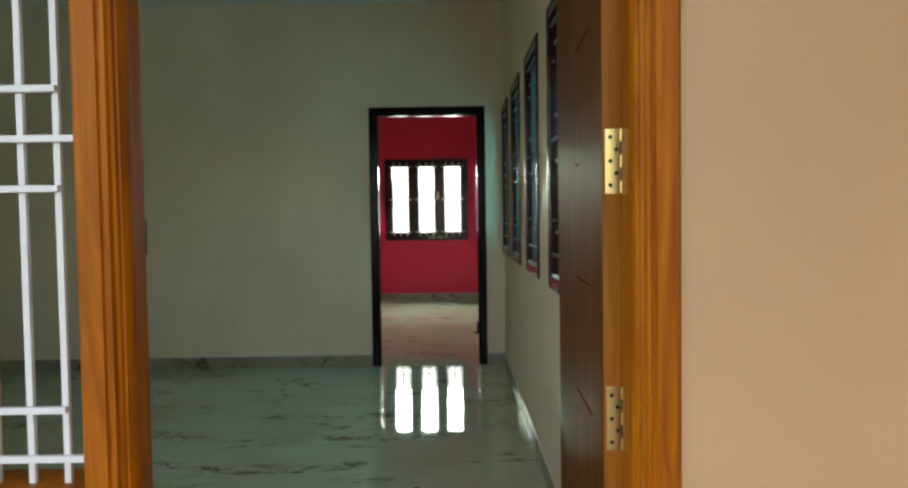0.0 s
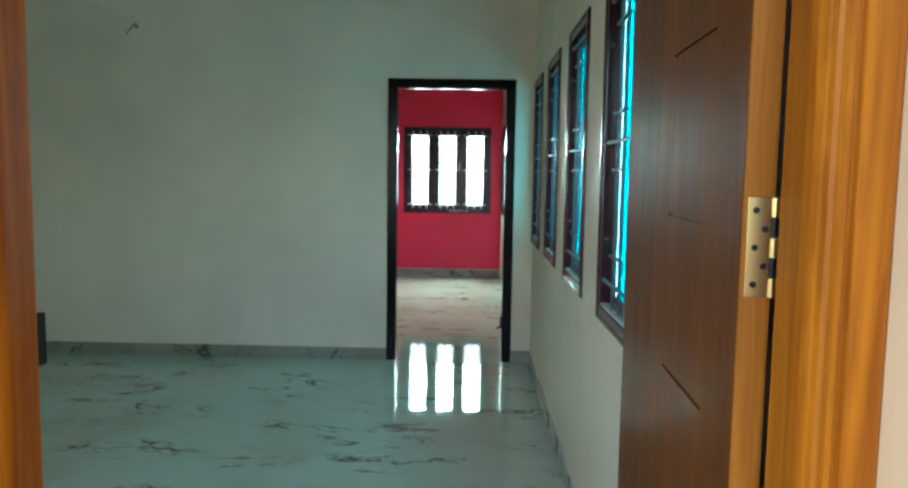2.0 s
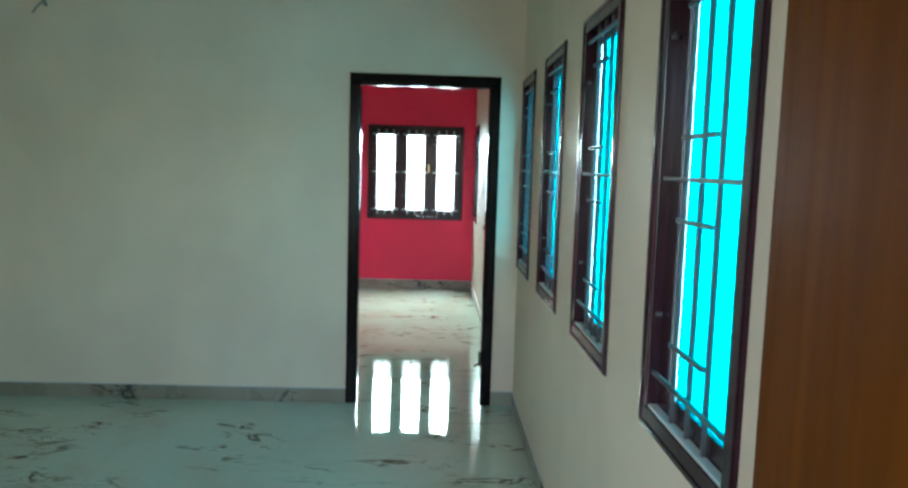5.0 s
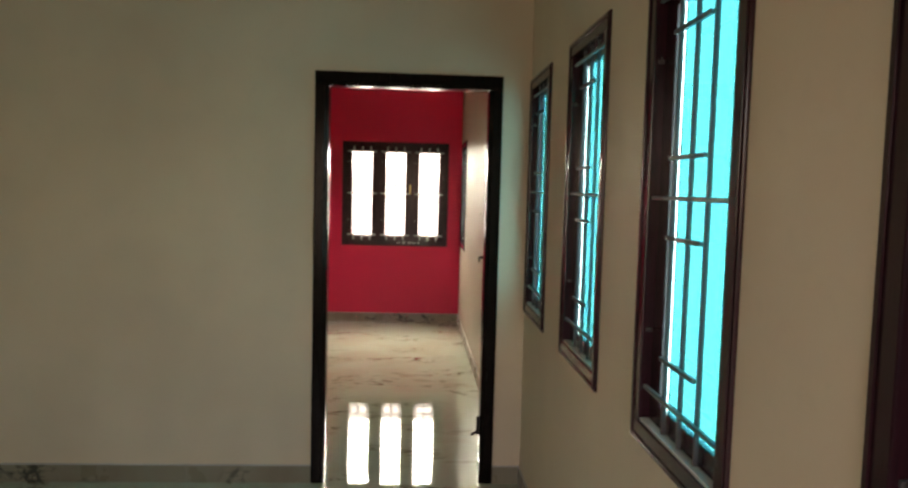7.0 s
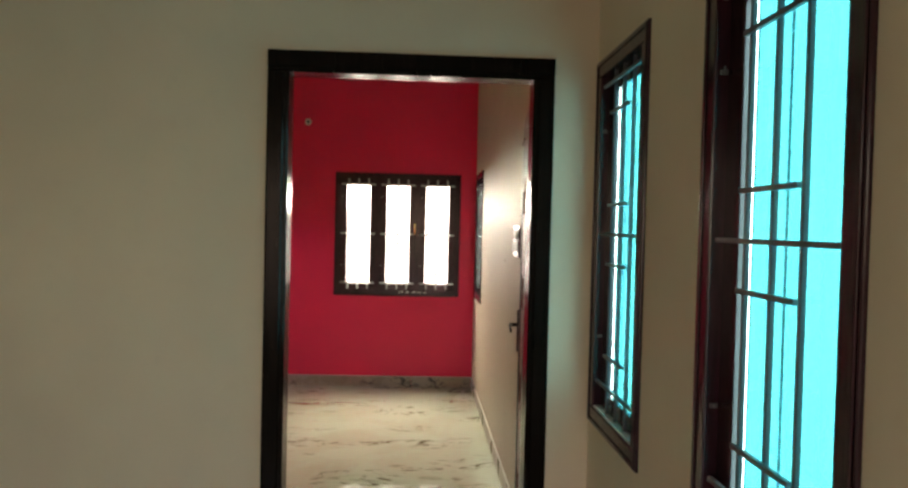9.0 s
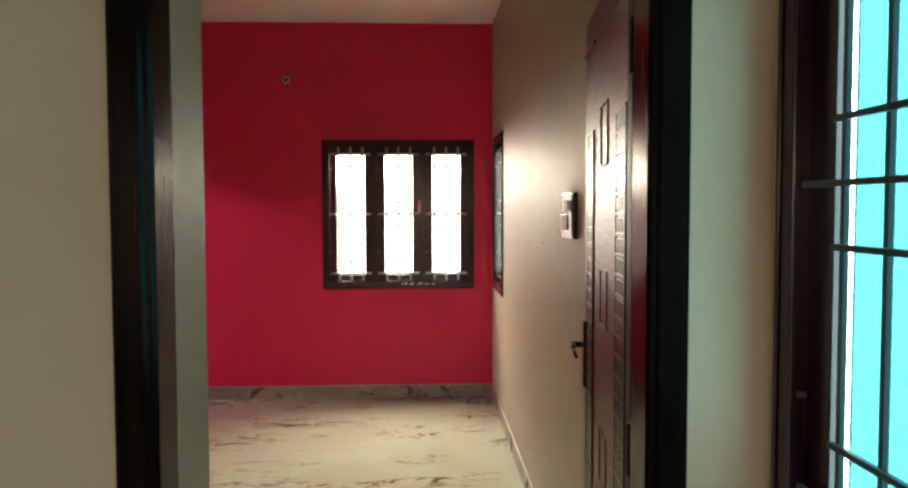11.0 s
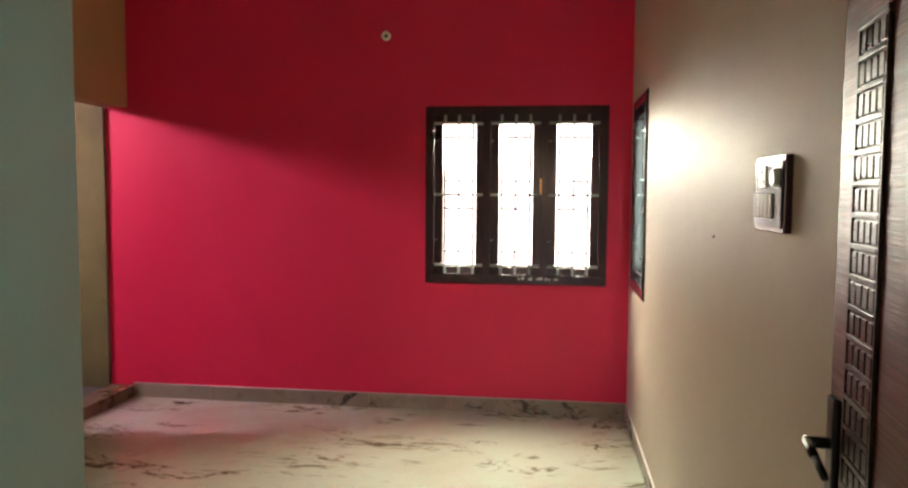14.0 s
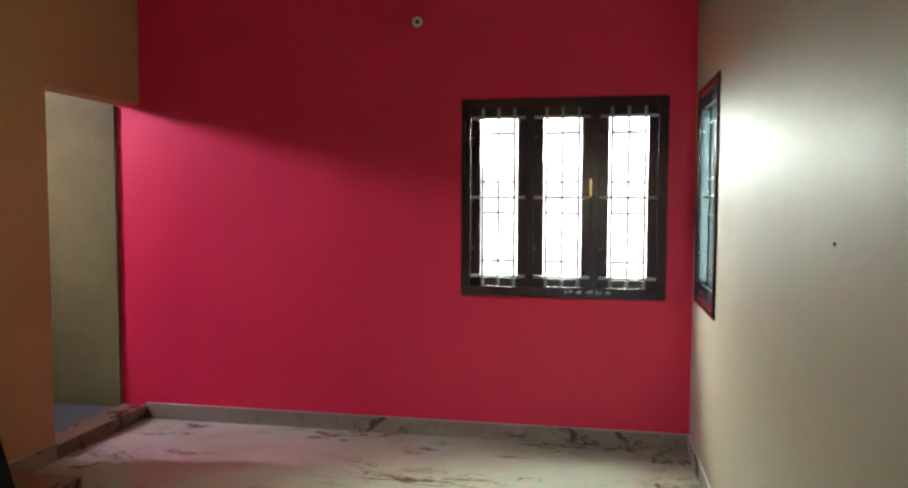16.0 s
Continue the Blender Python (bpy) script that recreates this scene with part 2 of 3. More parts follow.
def thing(name, m, label, category, group="", kind=""):
    ob = new(name)
    ob.empty_display_size = 0.1
    ob.matrix_world = m
    return tagged(ob, label, category, group, kind)


def structure(name, bm, mat, label, category):
    return tagged(new(name, mesh(name, bm, mat)), label, category, "", "structure")


def wall_slab(a0, a1, z0, z1, t0, t1, holes, put):
    """One closed wall with openings cut right through it; holes are (from, to, bottom, top), put turns (along, through, up) into a place."""
    along = sorted({a0, a1, *(h for r in holes for h in r[:2])})
    up = sorted({z0, z1, *(max(z0, min(z1, h)) for r in holes for h in r[2:])})
    bm, corner = bmesh.new(), {}

    def vert(i, k, t):
        if (i, k, t) not in corner:
            corner[i, k, t] = bm.verts.new(put(along[i], (t0, t1)[t], up[k]))
        return corner[i, k, t]

    def solid(i, k):
        if not (0 <= i < len(along) - 1 and 0 <= k < len(up) - 1):
            return False
        a, z = (along[i] + along[i + 1]) / 2, (up[k] + up[k + 1]) / 2
        return not any(h0 < a < h1 and b < z < t for h0, h1, b, t in holes)

    for i, k in itertools.product(range(len(along) - 1), range(len(up) - 1)):
        if not solid(i, k):
            continue
        for t in (0, 1):
            bm.faces.new([vert(x, z, t) for x, z in ((i, k), (i + 1, k), (i + 1, k + 1), (i, k + 1))])
        for di, dk, e, f in ((-1, 0, (i, k), (i, k + 1)), (1, 0, (i + 1, k), (i + 1, k + 1)), (0, -1, (i, k), (i + 1, k)), (0, 1, (i, k + 1), (i + 1, k + 1))):
            if not solid(i + di, k + dk):
                bm.faces.new((vert(*e, 0), vert(*f, 0), vert(*f, 1), vert(*e, 1)))
    bmesh.ops.recalc_face_normals(bm, faces=bm.faces)
    return bm


def wall_along_x(name, y0, y1, x0, x1, z0, z1, holes, mat, label):
    return structure(name, wall_slab(x0, x1, z0, z1, y0, y1, holes, lambda a, t, z: (a, t, z)), mat, label, "wall")


def wall_along_y(name, x0, x1, y0, y1, z0, z1, holes, mat, label):
    return structure(name, wall_slab(y0, y1, z0, z1, x0, x1, holes, lambda a, t, z: (t, a, z)), mat, label, "wall")


# ---- large structure ----
WIN_Z0, WIN_Z1 = 0.925, 2.118
WIN_Y = [(-0.58, -0.028), (-1.555, -0.978), (-2.54, -1.952), (-3.542, -2.942)]
structure("ground", boxes((-60, 60, -90, 60, -0.6, -0.32)), M_EARTH, "bare brown earth yard around the house", "ground")
structure("floor_porch", boxes((-4.0, 3.2, -8.2, -4.81, -0.33, -0.16)), M_CEMENT, "grey cement porch floor before the entrance", "floor")
structure("floor_hall", boxes((-3.7, 0.8, -4.81, 0.06, -0.2, 0.0)), M_FLOOR, "polished pale marble tile floor with dark veins", "floor")
structure("floor_bedroom", boxes((-3.1, 0.8, 0.06, 4.95, -0.2, 0.0)), M_FLOOR, "polished pale marble tile floor with dark veins", "floor")
structure("floor_side_room", boxes((-5.4, -3.1, 2.9, 4.95, -0.2, 0.055)), M_BLUE_TILE, "raised blue-grey tile floor of the side room", "floor")
structure("ceiling", boxes((-5.6, 0.85, -4.85, 5.0, CEIL, CEIL + 0.14)), M_WHITE, "white painted flat concrete ceiling", "ceiling")
# Unseen slab, added to keep sky light off the front wall.
structure("porch_light_blocker", boxes((-4.0, 3.2, -6.8, -4.85, CEIL, CEIL + 0.14)), M_WHITE, "unseen canopy added to dim the front wall", "roof")

wall_along_x("wall_front", -4.80, -4.665, -3.9, 3.2, -0.33, CEIL, [(-2.09, 0.594, 0.0, 2.16)], M_OUT, "cream painted plaster front wall")
# Unseen wall, added to cut eastern sky light on the left jamb.
structure("wall_porch_blocker", boxes((1.45, 1.65, -8.2, -4.80, -0.16, CEIL)), M_OUT, "unseen porch wall added to darken the left jamb", "wall")
wall_along_y("wall_hall_east", RIGHT, RIGHT + 0.045, -4.665, 0.0, 0.0, CEIL, [(a + 0.004, b - 0.004, WIN_Z0 + 0.004, WIN_Z1 - 0.004) for a, b in WIN_Y], M_CREAM, "cream painted wall with four tall windows")
wall_along_y("wall_hall_west", -3.9, -3.7, -4.665, 0.0, 0.0, CEIL, [], M_CREAM, "plain cream painted hall wall")
wall_along_x("wall_hall_north", 0.0, 0.12, -3.9, 0.604, 0.0, CEIL, [(-0.47, 0.423, 0.0, 2.10)], M_CREAM, "cream painted wall around the inner doorway")
wall_along_y("wall_bedroom_east", REDX, REDX + 0.06, 0.12, REDY, 0.0, CEIL, [(3.91, 4.53, 0.93, 2.03)], M_SATIN, "satin cream bedroom wall, darkened against the window glare")
wall_along_x("wall_bedroom_north", REDY, REDY + 0.2, -3.115, 0.786, 0.0, CEIL, [(-0.77, 0.375, 0.91, 2.03)], M_RED, "bright red painted bedroom wall")
wall_along_y("wall_bedroom_west", LEFTX - 0.17, LEFTX, 0.597, REDY, 0.0, CEIL, [(3.87, REDY, 0.0, 2.075)], M_PEACH, "peach painted wall with a side opening")
structure("wall_pier", boxes((-0.68, -0.525, 0.12, 0.597, 0, CEIL), (LEFTX - 0.17, -0.68, 0.45, 0.597, 0, CEIL)), M_PIER, "cream wall corner beside the doorway, shade in its colour", "wall")
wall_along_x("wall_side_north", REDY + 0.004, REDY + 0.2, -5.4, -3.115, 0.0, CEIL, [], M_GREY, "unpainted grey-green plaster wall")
# Added lip, just deep enough to shade a thin strip of the red wall.
structure("shade_lip", boxes((-3.137, -3.1155, REDY - 0.022, REDY + 0.1, 0.09, 2.07), bevel=0.003), M_GREY, "added lip that casts a dark line on the red wall", "trim")
wall_along_y("wall_side_west", -5.52, -5.4, 2.9, REDY + 0.2, 0.0, CEIL, [(3.1, 3.8, 2.5, 2.95)], M_GREY, "unpainted plaster wall with an added light opening")
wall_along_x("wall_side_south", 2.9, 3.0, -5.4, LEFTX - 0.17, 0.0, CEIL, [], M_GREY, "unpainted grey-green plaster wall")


def skirting(name, label, a, b, place, length=0.6):
    """A row of marble skirting tiles; place turns (from, to) into a box."""
    base = tagged(new(name), label, "skirting", "", "structure")
    n = max(1, round((b - a) / length))
    step = (b - a) / n
    for i in range(n):
        r = place(a + i * step, a + (i + 1) * step)
        if name != "threshold":
            part("grout_line", boxes((*r[:4], r[5] + 0.0002, r[5] + 0.0045)), M_OFF_WHITE, base, "pale grout line")
        part("skirting_tile", boxes(place(a + i * step + 0.0008, a + (i + 1) * step - 0.0008), bevel=0.0012), M_SLAB if name == "threshold" else M_SKIRT, base)


SK = 0.098
skirting("skirting_hall_north", "marble skirting tiles along the hall wall", -3.7, -0.5, lambda a, b: (a, b, -0.011, 0.0, 0, 0.09))
skirting("skirting_hall_corner", "marble skirting tile beside the doorway", 0.453, RIGHT, lambda a, b: (a, b, -0.011, 0.0, 0, 0.09))
skirting("skirting_hall_east", "marble skirting tiles below the windows", -4.66, -0.011, lambda a, b: (RIGHT - 0.008, RIGHT, a, b, 0, 0.09))
skirting("skirting_bedroom_north", "marble skirting tiles along the red wall", LEFTX + 0.01, REDX - 0.01, lambda a, b: (a, b, REDY - 0.011, REDY, 0, SK))
skirting("skirting_bedroom_east", "marble skirting tiles along the bedroom wall", 0.13, REDY - 0.012, lambda a, b: (REDX - 0.01, REDX, a, b, 0, SK))
skirting("skirting_bedroom_west", "marble skirting tiles along the peach wall", 0.64, 3.87, lambda a, b: (LEFTX, LEFTX + 0.011, a, b, 0, SK))
skirting("threshold", "marble faced raised threshold of the side opening", 3.87, REDY - 0.012, lambda a, b: (LEFTX - 0.156, LEFTX + 0.011, a, b, 0, 0.085), 0.9)


# ---- windows ----
def grille_bars(parent, cx, half, depth, mids, mat, label, gap=0.095, s=0.006, reach_in=0.0):
    """Three uprights and seven crossbars of square steel; mids: bottom and top of the opening, the middle bar's height and the reach of the outer bars."""
    low, high, mid, reach = mids
    for k in (-1, 0, 1):
        x = cx + k * gap
        part("grille_upright", boxes((x - s, x + s, depth - s, depth + s, low, high), bevel=0.0012), mat, parent, label)
    for dz, wide in ((reach, 1), (reach - 0.095, 0), (0.092, 0), (0, 1), (-0.092, 0), (-(reach - 0.095), 0), (-reach, 1)):
        w = half if wide else gap + s
        v = half - 2 * reach_in if wide else w
        y = depth - 0.0125
        part("grille_crossbar", boxes((cx - v, cx + w, y - s, y + s, mid + dz - s, mid + dz + s), bevel=0.0012), mat, parent, label)


def window(name, m, w, h, centres, opening, glass, bar_mat, label, low_h, group="", face=0.05, far=0.053, near=0.053, strip=0.0, grille=0.032, shift=0.0):
    """A timber window seen from inside; local x along the wall, y outwards, z up from the frame's foot, 0 in its middle."""
    win = thing(name, m, label, "window", group, "structure")
    half, f = w / 2, 0.055
    rails = [(-half, half, h - f, h), (-half, half, 0, f)]
    edges = [-half] + [x for c in centres for x in (c - opening / 2, c + opening / 2)] + [half]
    posts = [(edges[i], edges[i + 1], f, h - f) for i in range(0, len(edges), 2)]
    for n, rows in (("frame_rail", rails), ("frame_post", posts)):
        for a, b, c, d in rows:
            part(n, boxes((a, b, -0.009, 0.038 if strip else 0.085, c, d), bevel=0.004), M_WINDOW, win)
    bead = bmesh.new()
    for a, b, c, d in ((-half, half, h - 0.018, h - 0.006), (-half, half, 0.006, 0.018)):
        box(bead, a + 0.006, b - 0.006, -0.013, -0.0092, c, d, 0.0015)
    for a in (-half + 0.006, half - 0.018):
        box(bead, a, a + 0.012, -0.013, -0.0092, 0.0185, h - 0.0185, 0.0015)
    part("frame_bead", bead, M_WINDOW, win)
    for c in centres:
        a, b = c - opening / 2, c + opening / 2
        r, depth = min(far, 0.053), 0.016 if strip else 0.03
        for n, x0, x1 in (("shutter_stile", a - 0.004, a + far), ("shutter_stile", b - near, b + 0.004)):
            part(n, boxes((x0, x1, face, face + depth, f - 0.004, h - f + 0.004), bevel=0.002), M_WINDOW, win)
        for z0, z1 in ((f - 0.004, f + r), (h - f - r, h - f + 0.004)):
            part("shutter_rail", boxes((a + far - 0.003, b - near + 0.003, face + 0.001, face + depth - 0.001, z0, z1), bevel=0.002), M_WINDOW, win)
        z0, z1, y = f + r - 0.005, h - f - r + 0.005, face + 0.010
        if strip:
            # Paler glass stands in for the bright line of daylight at the shutter.
            part("pane_edge", boxes((a + far - 0.005, a + far + strip, y, y + 0.004, z0, z1)), M_EDGE, win, "pale glass strip standing in for a gap of daylight")
        part("pane", boxes((a + far - 0.005 if not strip else a + far + strip + 0.0004, b - near + 0.005, y, y + 0.004, z0, z1)), glass, win)
        part("window_sill", boxes((a + 0.001, b - 0.001, -0.004, face - 0.001, f, f + 0.008), bevel=0.002), M_SILL if strip else M_WINDOW, win)
        grille_bars(win, c + shift, opening / 2 - shift, grille, (f + 0.006, h - f, low_h, 0.475), bar_mat, "", 0.102 if strip else 0.095, 0.008 if bar_mat == M_BARS else 0.0048, 0.016 if strip else 0.0)
        for z in (0.24, 0.80):
            catch = boxes((a + 0.0005, a + 0.008, 0.002, 0.018, h * z, h * z + 0.010), bevel=0.002)
            rod(catch, (a + 0.006, 0.010, h * z + 0.005), (a + 0.022, 0.004, h * z + 0.012), 0.0025, 6)
            part("catch", catch, M_BAR, win)
    return win


for n, (ya, yb) in enumerate(WIN_Y):
    at = pose(RIGHT, (ya + yb) / 2, WIN_Z0, 0, 0, -90)
    window("window_%d" % (n + 1), at, yb - ya, WIN_Z1 - WIN_Z0, [0.0], yb - ya - 0.11, M_CYAN, M_BAR, "tall dark timber window with cyan glass and a steel grille", 0.625, "hall windows", 0.021, 0.068, 0.012, 0.036, 0.012, -0.005)
daylight("backdrop_east", pose(RIGHT + 0.9, -2.05, 2.2, 0, 0, -90), 5.0, 4.6, SIDE_RADIANCE, (0.92, 0.98, 1.0))
daylight("backdrop_north_east", pose(RIGHT + 0.46, 0.46, 2.2), 0.87, 4.6, SIDE_RADIANCE, (0.92, 0.98, 1.0))
red_at = pose(-0.198, REDY, 0.88)
window("window_5", red_at, 1.205, 1.18, [-0.381, 0.0, 0.381], 0.328, M_CLEAR, M_BARS, "dark timber three-light window with white steel grilles", 0.595)
daylight("backdrop_north", red_at @ pose(0, 2.8, 2.12), 8.0, 5.2, 1.6, (1.0, 0.99, 0.97))
opening_lamp("skylight_north", red_at @ pose(0, 1.15, 1.72, 40), 2.6, 2.2, RED_RADIANCE, (0.87, 1.0, 0.90))
side_at = pose(REDX, 4.22, 0.90, 0, 0, -90)
window("window_6", side_at, 0.66, 1.155, [0.0], 0.55, M_PALE, M_BAR, "dark timber side window with pale glass and a grille", 0.58)
daylight("backdrop_bedroom_east", side_at @ pose(0, 0.42, 0.7), 1.3, 1.9, BED_SIDE_RADIANCE, (0.9, 1.0, 0.97))
# Unseen opening, placed so that its light patch falls across the red wall.
vent_at = pose(-5.4, 3.45, 2.5, 0, 0, 90)
vent = thing("window_7", vent_at, "unseen high opening placed to throw light on the red wall", "ventilator", "", "structure")
for a, b, c, d in ((-0.35, 0.35, 0, 0.04), (-0.35, 0.35, 0.41, 0.45), (-0.35, -0.31, 0.04, 0.41), (0.31, 0.35, 0.04, 0.41)):
    part("frame_rail", boxes((a, b, -0.01, 0.06, c, d), bevel=0.003), M_WINDOW, vent)
# Violet-tinted glow, added to turn that patch pink.
daylight("backdrop_west", vent_at @ pose(0, 0.16, 0.225), 0.75, 0.5, VENT_RADIANCE, (0.82, 0.68, 1.0))

# Window beside the entrance: open grille in a teak frame.
entry = thing("window_8", pose(0, 0, 0), "teak framed window with a white steel grille beside the entrance", "window", "", "structure")
structure("wall_front_sill", boxes((-2.09, -0.509, -4.80, -4.665, 0.0, 0.70)), M_OUT, "cream painted wall below the entrance window", "wall")
for r in ((-2.09, -0.509, -4.803, -4.67, 0.70, 0.745), (-2.09, -0.509, -4.803, -4.67, 2.085, 2.16), (-2.09, -2.045, -4.803, -4.67, 0.745, 2.085)):
    part("frame_rail", boxes(r, bevel=0.004), M_TEAK, entry)
# Lights past the first are unseen, added to let daylight into the hall.
for k in range(4):
    cx = -0.6225 - 0.3875 * k
    if k:
        part("frame_mullion", boxes((cx + 0.1135, cx + 0.2735, -4.803, -4.67, 0.745, 2.085), bevel=0.004), M_TEAK, entry)
    for x in (cx + 0.0575, cx - 0.0105, cx - 0.0785):
        part("grille_upright", boxes((x - 0.0065, x + 0.0065, -4.756, -4.744, 0.745, 2.085), bevel=0.0015), M_BARW, entry)
    for z, wide in ((2.005, 1), (1.912, 0), (1.493, 0), (1.40, 1), (1.307, 0), (0.888, 0), (0.795, 1)):
        a, b = (cx - 0.112, cx + 0.113) if wide else (cx - 0.085, cx + 0.064)
        part("grille_crossbar", boxes((a, b, -4.770, -4.7565, z - 0.0065, z + 0.0065), bevel=0.0015), M_BARW, entry)

# Added warm fill lamp just inside the grille, to brighten the hall.
opening_lamp("hall_fill_lamp", pose(-1.28, -4.655, 1.415, 0, 0, 180), 1.5, 1.3, FRONT_RADIANCE, (1.0, 0.92, 0.82))

# ---- entrance door ----
door = thing("door_1", pose(0, 0, 0), "open varnished teak entrance doorway", "door", "", "structure")
JAMB = [(0.0, -4.667), (0.0, -4.806), (0.006, -4.812), (0.046, -4.812), (0.049, -4.806), (0.053, -4.806), (0.056, -4.811), (0.063, -4.811), (0.067, -4.803), (0.072, -4.800),
        (0.075, -4.793), (0.079, -4.793), (0.084, -4.782), (0.087, -4.77), (0.087, -4.712), (0.060, -4.712), (0.060, -4.667)]
part("jamb", sweep(bmesh.new(), [(-0.508 + x, y) for x, y in JAMB], "z", 0.0, 2.09), M_TEAK, door)
part("jamb", sweep(bmesh.new(), [(0.5935 - x, y) for x, y in JAMB], "z", 0.0, 2.09), M_TEAK, door)
part("head", sweep(bmesh.new(), [(y, 2.16 - 0.6 * x) for x, y in JAMB], "x", -0.508, 0.5935), M_TEAK, door)
part("strike_plate", boxes((-0.4475, -0.438, -4.69, -4.662, 1.176, 1.246), bevel=0.002), M_HOLE, door, "black metal strike plate")

leaf_at = pose(0.478, -4.662, 0.012, 0, 0, 90 - 2.5)
leaf = thing("entrance_door_leaf", leaf_at, "brown veneered entrance door standing open against the wall", "door leaf")
# local x along the leaf from the hinges, local y towards the hall (0 is the seen face), z up
LW, LH, T = 0.893, 2.05, 0.040
part("panel", boxes((0.0005, LW, -T, -0.0045, 0, LH), bevel=0.002), M_LEAF, leaf)
GZ = [0.21, 0.495, 0.78, 1.072, 1.358, 1.645, 1.93]
skin = boxes((0.0005, 0.155, -0.0045, 0, 0, LH), (0.425, LW - 0.012, -0.0045, 0, 0, LH))
for a, b in zip([0.0] + [g + 0.003 for g in GZ], [g - 0.003 for g in GZ] + [LH]):
    box(skin, 0.155, 0.425, -0.0045, 0, a, b)
part("face_veneer", skin, M_LEAF, leaf, "grooved brown veneer face")
part("hinge_edge", boxes((-0.003, 0.0003, -T, -0.001, 0, LH)), M_LEAF_EDGE, leaf, "pale bare timber edge")
part("latch_plate", boxes((LW + 0.0002, LW + 0.003, -0.03, -0.01, 0.98, 1.12), bevel=0.0005), M_BLACK, leaf)
for z0 in (0.20, 0.753, 1.273, 1.78):
    hinge = part("hinge", boxes((-0.0065, -0.0032, -0.036, -0.006, z0, z0 + 0.130), bevel=0.0007), M_BRASS, leaf, "brass butt hinge")
    for k in range(5):
        y = -0.028 if k % 2 else -0.016
        bm = rod(bmesh.new(), (-0.0066, y, z0 + 0.017 + 0.024 * k), (-0.0085, y, z0 + 0.017 + 0.024 * k), 0.0042, 10)
        part("screw", bm, M_HOLE, hinge, "dark screw head")
    for k in range(5):
        bm = rod(bmesh.new(), (-0.006, -0.0405, z0 + 0.001 + 0.026 * k), (-0.006, -0.0405, z0 + 0.025 + 0.026 * k), 0.0055, 10)
        part("knuckle", bm, M_BRASS if k % 2 == 0 else M_BLACK, hinge)

# ---- inner door ----
inner = thing("door_2", pose(0, 0, 0), "black polished timber doorway into the red bedroom", "door", "", "structure")
FRAME = [(0.0, -0.012), (0.006, -0.016), (0.05, -0.016), (0.056, -0.010), (0.064, -0.010), (0.070, -0.004), (0.070, 0.085), (0.055, 0.085), (0.055, 0.128), (0.0, 0.128)]
part("jamb", sweep(bmesh.new(), [(-0.5 + x, y) for x, y in FRAME], "z", 0.0, 2.062), M_DARK, inner)
part("jamb", sweep(bmesh.new(), [(0.453 - x, y) for x, y in FRAME], "z", 0.0, 2.062), M_DARK, inner)
part("head", sweep(bmesh.new(), [(y, 2.132 - x) for x, y in FRAME], "x", -0.5, 0.453), M_DARK, inner)
part("floor_bolt", rod(boxes((0.368, 0.3825, 0.03, 0.05, 0.25, 0.35), bevel=0.003), (0.375, 0.04, 0.27), (0.34, 0.03, 0.25), 0.007), M_BLACK, inner, "black metal door holder")

dl = thing("bedroom_door_leaf", pose(0.398, 0.132, 0.012, 0, 0, 90 - 6.1), "walnut door with carved strips standing open", "door leaf")
DW, DH, DT = 0.815, 2.03, 0.032
part("panel", boxes((0, DW, -DT, 0, 0, DH), bevel=0.002), M_WALNUT, dl)
part("hinge_edge", boxes((-0.0025, -0.0003, -DT, 0.0028, 0.002, DH - 0.002)), M_EBONY, dl, "black painted door edge")
part("hinge_stile", boxes((0.002, 0.058, 0.0003, 0.003, 0.002, DH - 0.002), bevel=0.001), M_EBONY, dl, "black hinge stile")


def carved_strip(x0, x1, z0, z1, rows):
    """A sunk-looking strip of short upright blocks between flat crosspieces."""
    bm = bmesh.new()
    box(bm, x0, x0 + 0.007, 0.0004, 0.005, z0, z1, 0.0012)
    box(bm, x1 - 0.007, x1, 0.0004, 0.005, z0, z1, 0.0012)
    step = (z1 - z0) / rows
    bars = 4
    wide = (x1 - x0 - 0.02) / bars
    for r in range(rows):
        z = z0 + r * step
        box(bm, x0 + 0.0075, x1 - 0.0075, 0.0004, 0.0055, z, z + 0.008, 0.0015)
        for k in range(bars):
            a = x0 + 0.010 + k * wide
            box(bm, a + 0.002, a + wide - 0.004, 0.0004, 0.0045, z + 0.0105, z + step - 0.003, 0.0015)
    box(bm, x0, x1, 0.0004, 0.006, z1 + 0.0005, z1 + 0.010, 0.002)
    return bm


for x0, x1 in ((0.062, 0.197), (0.598, 0.728)):
    part("strip_backing", boxes((x0, x1, 0.0001, 0.0003, 0.25, 1.70)), M_CARVED, dl)
    part("carved_strip", carved_strip(x0, x1, 0.25, 1.70, 34), M_CARVED, dl, "dark carved strip")
for z0, z1 in ((1.605, 1.755), (1.215, 1.355), (0.82, 0.96), (0.42, 0.56)):
    bm = bmesh.new()
    for r in ((0.335, 0.455, z1 - 0.005, z1), (0.335, 0.455, z0, z0 + 0.005), (0.335, 0.340, z0 + 0.0052, z1 - 0.0052), (0.450, 0.455, z0 + 0.0052, z1 - 0.0052)):
        box(bm, r[0], r[1], 0.0004, 0.004, r[2], r[3], 0.001)
    part("panel_moulding", bm, M_WALNUT, dl)
